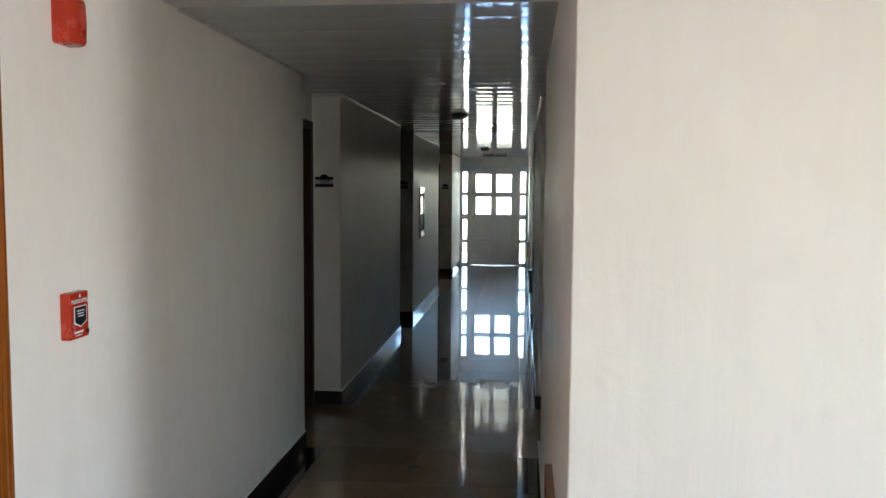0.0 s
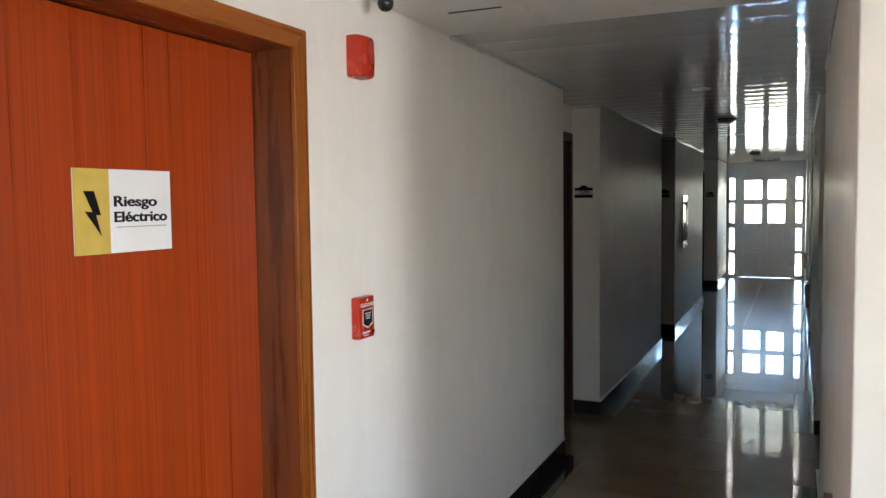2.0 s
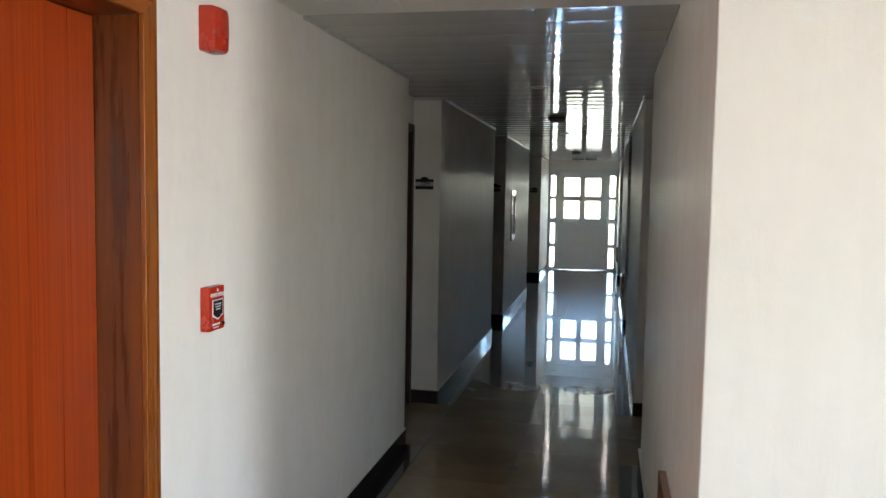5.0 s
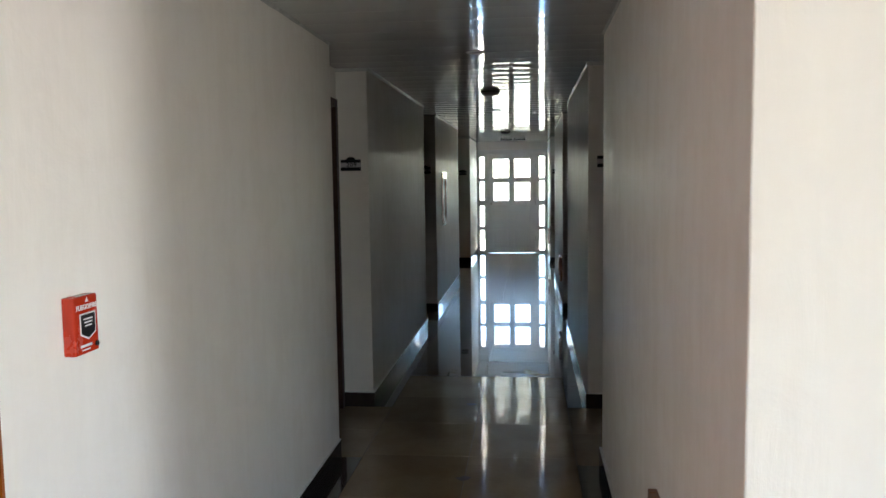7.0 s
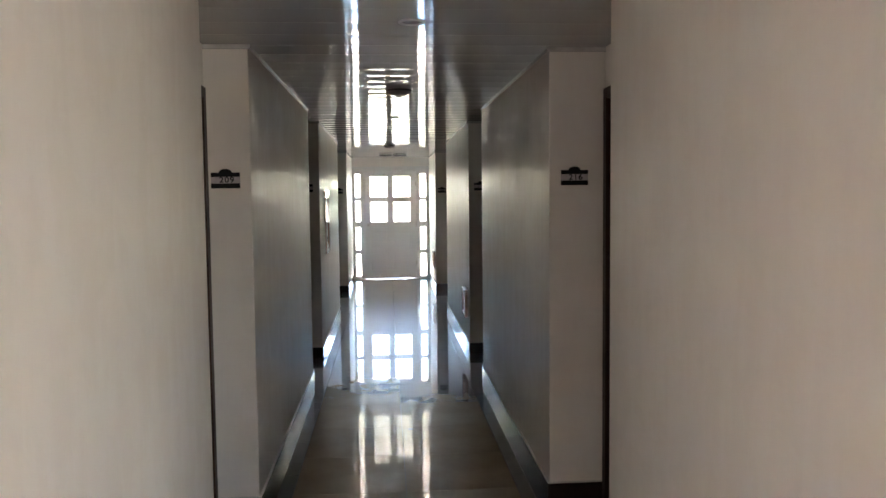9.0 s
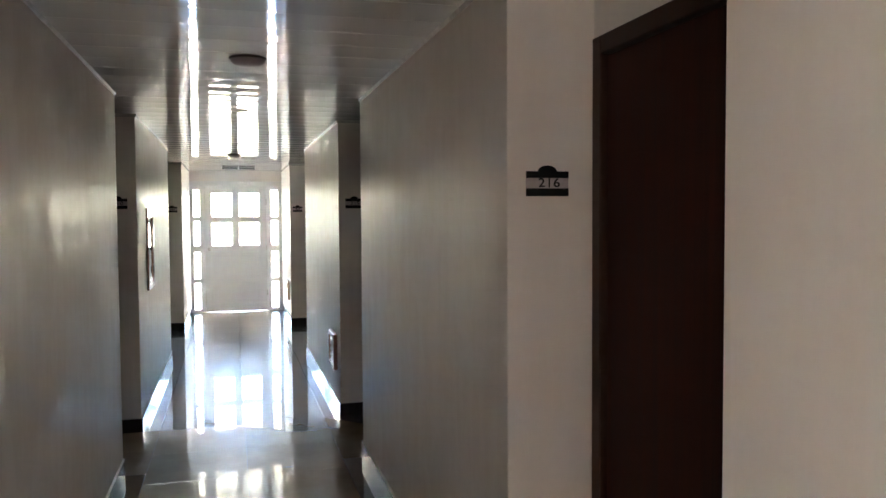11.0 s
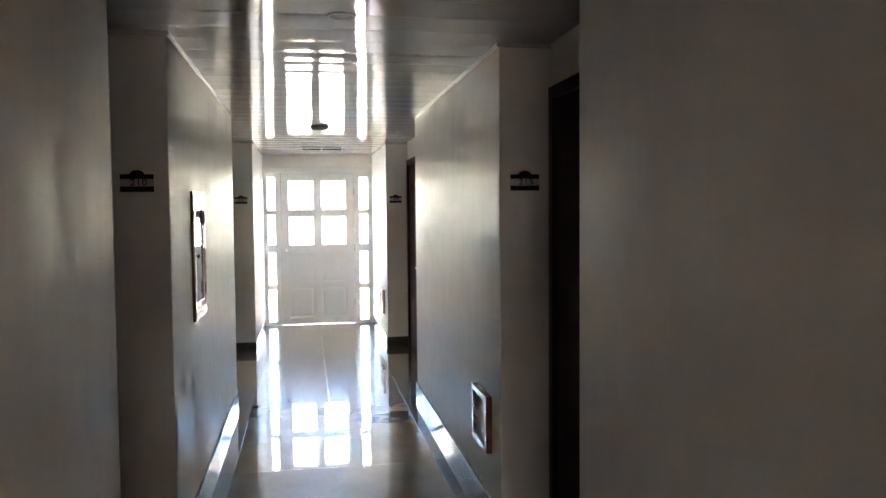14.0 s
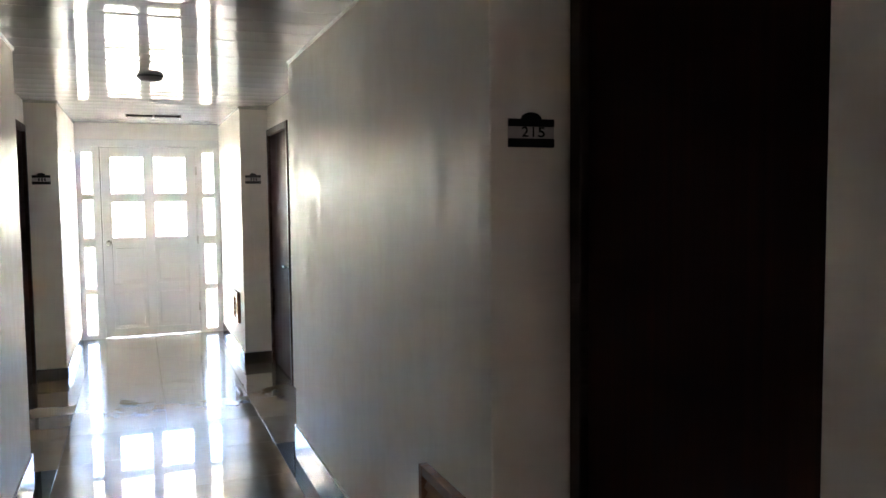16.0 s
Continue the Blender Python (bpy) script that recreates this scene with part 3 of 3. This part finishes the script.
def security_camera():
    ob = tagged(base("security_camera", (-0.705, 3.375, LOBBY_H)), "small black dome security camera under the ceiling", "camera")
    part("mount", lathe(bmesh.new(), [(0, 0), (0.036, 0), (0.036, -0.018), (0.028, -0.026), (0, -0.026)], (0, 0, 0), "z", 32), WHITE, ob, "white mount", True)
    part("dome", lathe(bmesh.new(), [(0.026, -0.026), (0.027, -0.036), (0.023, -0.050), (0.013, -0.059), (0, -0.062)], (0, 0, 0), "z", 28), BLACK, ob, "black dome", True)
    part("lens", lathe(bmesh.new(), [(0, -0.003), (0.007, -0.002), (0.008, 0.004)], (0.010, -0.018, -0.044), "y", 20), BLACKGLASS, ob, "glass lens", True)
    return ob


security_camera()


def number_plate(x, y, number):
    """A black and pale door number plate with an arched top."""
    ob = tagged(base("number_plate", (x, y, 1.6235)), f"black arched room number plate reading {number} on cream wall" if number else "black arched room number plate with unreadable number", "number plate", "room number plates")
    w = 0.0685
    part("backing", boxes((-w, w, -0.003, 0, 0.0, 0.076)), PLATEGREY, ob, "pale acrylic backing")
    arch = [(-w, 0.055), (w, 0.055), (w, 0.075), (0.036, 0.075)] + [(0.030 * math.cos(k * math.pi / 12), 0.075 + 0.018 * math.sin(k * math.pi / 12)) for k in range(13)] + [(-0.036, 0.075), (-w, 0.075)]
    part("top_band", prism(arch, 0.005), BLACKPRINT, ob, "black arched band")
    part("bottom_band", boxes((-w, w, -0.005, 0, 0.0, 0.0235)), BLACKPRINT, ob, "black band")
    if number:
        for k, digit in enumerate(number):
            t = part("numeral", letters(digit, 0.038, 0.0003, 0.0005, 0.0 if digit == "1" else 0.0205), BLACKPRINT, ob, "dark numeral")
            t.location = (0.006 + 0.0245 * (k - 1), -0.0034, 0.0395)
    else:
        for k in (-1, 0, 1):
            part("mark", boxes((0.006 + 0.022 * k - 0.006, 0.006 + 0.022 * k + 0.006, -0.0038, -0.003, 0.028, 0.051)), BLACKPRINT, ob)
    return ob


for x, y, number in ((-0.921, 6.84, "209"), (-0.931, 10.72, "210"), (-0.931, 16.07, ""), (0.788, 6.89, "216"), (0.781, 10.77, "215"), (0.767, 16.10, "")):
    number_plate(x, y, number)


def hose_cabinet():
    ob = tagged(base("fire_hose_cabinet", (XL, 11.545, 1.31), 90), "glazed fire hose cabinet with varnished red wood frame", "hose cabinet")
    w, h, f = 0.222, 0.332, 0.046
    rows = lambda a, b, t, y0, y1: ((-a, -a + t, y0, y1, -b, b), (a - t, a, y0, y1, -b, b), (-a + t, a - t, y0, y1, -b, -b + t), (-a + t, a - t, y0, y1, b - t, b))
    part("frame", boxes(*rows(w, h, f, -0.016, 0), bevel=0.003), REDWOOD, ob, "varnished red wood frame")
    door = part("door", boxes(*rows(w - f - 0.002, h - f - 0.002, 0.036, -0.012, -0.001), bevel=0.002), REDWOOD, ob, "wooden glazed door")
    part("pane", boxes((-w + f + 0.04, w - f - 0.04, -0.006, -0.003, -h + f + 0.04, h - f - 0.04)), BLACKGLASS, door, "dark reflecting glass")
    part("knob", lathe(bmesh.new(), [(0, -0.034), (0.010, -0.032), (0.012, -0.024), (0.005, -0.018), (0.005, -0.010)], (-w + f + 0.02, 0, 0.0), "y", 16), BLACK, door, "small black knob", True)
    for z in (-0.19, 0.19):
        part("hinge", boxes((w - f - 0.008, w - f + 0.004, -0.020, -0.011, z - 0.03, z + 0.03)), BRONZE, door, "dark hinge")
    return ob


hose_cabinet()


SLATWOOD = wood("varnished_cedar_slat", (0.15, 0.050, 0.018), (0.29, 0.105, 0.042), 0.34, "x", 60.0)


def vent(y, label):
    """A wooden framed louvre low on the wall."""
    ob = tagged(base("vent_grille", (XR, y, 0.472), -90), label, "vent", "wall vents")
    w, h, f, d = 0.170, 0.143, 0.032, 0.032
    part("frame", boxes((-w, -w + f, -d, 0, -h, h), (w - f, w, -d, 0, -h, h), (-w + f, w - f, -d, 0, -h, -h + f), (-w + f, w - f, -d, 0, h - f, h), bevel=0.003), VENTWOOD, ob, "varnished cedar frame")
    part("backing", boxes((-w + f, w - f, -0.004, -0.001, -h + f, h - f)), BLACKPRINT, ob, "dark duct behind")
    for k in range(5):
        s = boxes((-w + f, w - f, -0.003, 0.003, -0.021, 0.021), bevel=0.001)
        s.transform(Matrix.Translation((0, -0.012, -0.088 + 0.044 * k)) @ Matrix.Rotation(radians(-28), 4, "X"))
        part("slat", s, SLATWOOD, ob)
    return ob


vent(3.80, "cedar framed louvre vent low on the cream wall")
vent(11.115, "cedar framed louvre vent low on the corridor wall")
vent(16.54, "cedar framed louvre vent near the glazed door")


def outlet(name, x, y, z, turn, w, h, label, category):
    ob = tagged(base(name, (x, y, z), turn), label, category)
    part("plate", boxes((-w, w, -0.010, 0, -h, h), bevel=0.003), WHITE, ob, "white plate")
    part("insert", boxes((-w * 0.55, w * 0.55, -0.013, -0.009, -h * 0.55, h * 0.55), bevel=0.002), CAP, ob, "white insert")
    return ob


outlet("wall_socket", XR, 17.12, 0.405, -90, 0.036, 0.058, "white wall socket near the glazed door", "socket")
outlet("door_sensor_box", XL, 17.45, 1.95, 90, 0.035, 0.060, "small white box high on the end wall", "sensor box")

# ---- ceiling fittings ----


def dome_lamp(x, y):
    ob = tagged(base("ceiling_lamp", (x, y, H)), "shallow frosted dome ceiling lamp, off, with dark rim", "ceiling lamp", "dome lamps")
    part("rim", lathe(bmesh.new(), [(0, 0), (0.078, 0), (0.086, -0.004), (0.086, -0.010), (0.080, -0.013), (0, -0.013)], (0, 0, 0), "z", 40), BRONZE, ob, "dark rim", True)
    part("shade", lathe(bmesh.new(), [(0.080, -0.013), (0.076, -0.022), (0.064, -0.034), (0.042, -0.042), (0.018, -0.0455), (0, -0.046)], (0, 0, 0), "z", 40), FROST, ob, "frosted glass shade", True)
    return ob


def downlight(x, y):
    ob = tagged(base("downlight", (x, y, H)), "round recessed downlight, off, with white ring", "downlight", "downlights")
    part("ring", lathe(bmesh.new(), [(0.044, 0.004), (0.044, -0.003), (0.050, -0.008), (0.056, -0.006), (0.058, 0.0)], (0, 0, 0), "z", 36), WHITE, ob, "white ring", True)
    part("lens", lathe(bmesh.new(), [(0, -0.0005), (0.0445, -0.0015)], (0, 0, 0), "z", 36), FROST, ob, "dull lens", True)
    return ob


for y in (8.46, 14.46):
    dome_lamp(-0.055 if y < 10 else -0.10, y)
for y in (6.33, 10.36):
    downlight(-0.036 if y < 8 else -0.075, y)


def slot_fitting(x, y, z, w, label):
    ob = tagged(base("slot_fitting", (x, y, z)), label, "ceiling fitting")
    d, h = 0.05, 0.028
    part("frame", boxes((-w, w, -d, d, -0.004, 0.003), (-w, w, -d, -d + 0.004, -h, -h + 0.004), (-w, w, d - 0.004, d, -h, -h + 0.004), (-w, -w + 0.010, -d, d, -h + 0.004, -0.004), (w - 0.010, w, -d, d, -h + 0.004, -0.004)), WHITE, ob, "white frame")
    for a, b in ((-w + 0.010, -0.008), (0.008, w - 0.010)):
        part("slot", boxes((a, b, -d + 0.004, d - 0.004, -h - 0.001, -0.004)), BLACKPRINT, ob, "dark slot")
    part("clip", boxes((-0.008, 0.008, -d + 0.002, d - 0.002, -h + 0.001, -0.004), bevel=0.002), WHITE, ob, "white centre clip")
    return ob


slot_fitting(-0.033, 17.05, H, 0.25, "white slot fitting with dark gaps in ceiling")
hatch = tagged(base("access_hatch", (-0.50, 3.90, LOBBY_H)), "plain white ceiling access hatch with dark gap", "hatch")
part("panel", boxes((-0.14, 0.14, -0.165, 0.14, -0.003, 0.002), bevel=0.001), PLASTER, hatch, "white panel")
part("gap", boxes((-0.135, 0.07, -0.180, -0.168, -0.0025, 0.002)), BLACKPRINT, hatch, "dark gap")

# ---- floor tiles ----
floor = setting("floor", boxes((-1.6, LOB_E + 0.2, LOB_S - 0.2, LOB_N + 0.25, -0.2, -0.004), (-1.6, 1.5, LOB_N + 0.25, Y_END - 0.005, -0.2, -0.004)), GROUT, "polished beige porcelain floor with dark stone borders", "floor")
slabs = {}


def floor_piece(name, x0, x1, y0, y1, material):
    """One tile of the floor; tiles of one size share a mesh."""
    g = 0.0012
    size = (round(x1 - x0, 3), round(y1 - y0, 3), material.name)
    if size not in slabs:
        a, b = size[0] / 2 - g, size[1] / 2 - g
        slabs[size] = mesh_of(name, boxes((-a, a, -b, b, -0.010, 0.0), bevel=0.0008), material)
    ob = new(name, slabs[size])
    ob.parent = floor
    ob.location = ((x0 + x1) / 2, (y0 + y1) / 2, 0)
    return ob


LINE_L, LINE_M, LINE_R = -0.672, -0.070, 0.527
rows_y = [8.305 + 0.6 * k for k in range(-45, 17)]
rows_y = [LOB_S] + [v for v in rows_y if LOB_S + 0.1 < v < Y_END - 0.1] + [Y_END - 0.006]
for y0, y1 in zip(rows_y, rows_y[1:]):
    floor_piece("tile", LINE_L, LINE_M, y0, y1, TILE)
    floor_piece("tile", LINE_M, LINE_R, y0, y1, TILE)
    if y1 < LOB_N + 0.2:
        for k in range(10):
            floor_piece("tile", LINE_R + 0.6 * k, min(LINE_R + 0.6 * (k + 1), LOB_E), y0, min(y1, LOB_N), TILE)


def edge_pieces(proud, x0, x1, r0, r1):
    """Dark border beside the proud walls, beige tile in the recesses."""
    for y0, y1 in proud:
        y0 = max(y0, LOB_S)
        n = max(1, round((y1 - y0) / 0.6))
        for k in range(n):
            floor_piece("border_tile", x0, x1, y0 + (y1 - y0) * k / n, min(y0 + (y1 - y0) * (k + 1) / n, Y_END - 0.006), BORDER)
    for (p0, p1), (q0, q1) in zip(proud, proud[1:]):
        n = max(1, round((q0 - p1) / 0.6))
        for k in range(n):
            floor_piece("tile", r0, r1, p1 + (q0 - p1) * k / n, p1 + (q0 - p1) * (k + 1) / n, TILE)


edge_pieces(LEFT_PROUD, XL, LINE_L, -1.16, LINE_L)
edge_pieces(RIGHT_PROUD, LINE_R, XR, LINE_R, 1.06)


def floor_chip(x, y, w, d, seed):
    """A small dark chip in the glaze of a tile."""
    rng = random.Random(seed)
    ring = [(w * (1 + rng.uniform(-0.35, 0.2)) * math.cos(k * math.tau / 11), d * (1 + rng.uniform(-0.4, 0.2)) * math.sin(k * math.tau / 11)) for k in range(11)]
    bm = bmesh.new()
    low = [bm.verts.new((a * 1.15, b * 1.15, 0.0002)) for a, b in ring]
    top = [bm.verts.new((a, b, 0.0009)) for a, b in ring]
    bm.faces.new(top)
    for k in range(11):
        bm.faces.new((low[k], low[(k + 1) % 11], top[(k + 1) % 11], top[k]))
    ob = part("chip", bm, CHIP, floor, "dark chipped patch")
    ob.location = (x, y, 0)
    return ob


CHIP = plain("dark_chipped_glaze", (0.07, 0.055, 0.042), 0.6, grain=90.0, vary=0.4)
for k, (x, y, w, d) in enumerate(((-0.132, 6.94, 0.030, 0.026), (-0.073, 5.58, 0.036, 0.030), (-0.012, 8.24, 0.018, 0.022), (0.176, 9.61, 0.030, 0.016))):
    floor_chip(x, y, w, d, k)
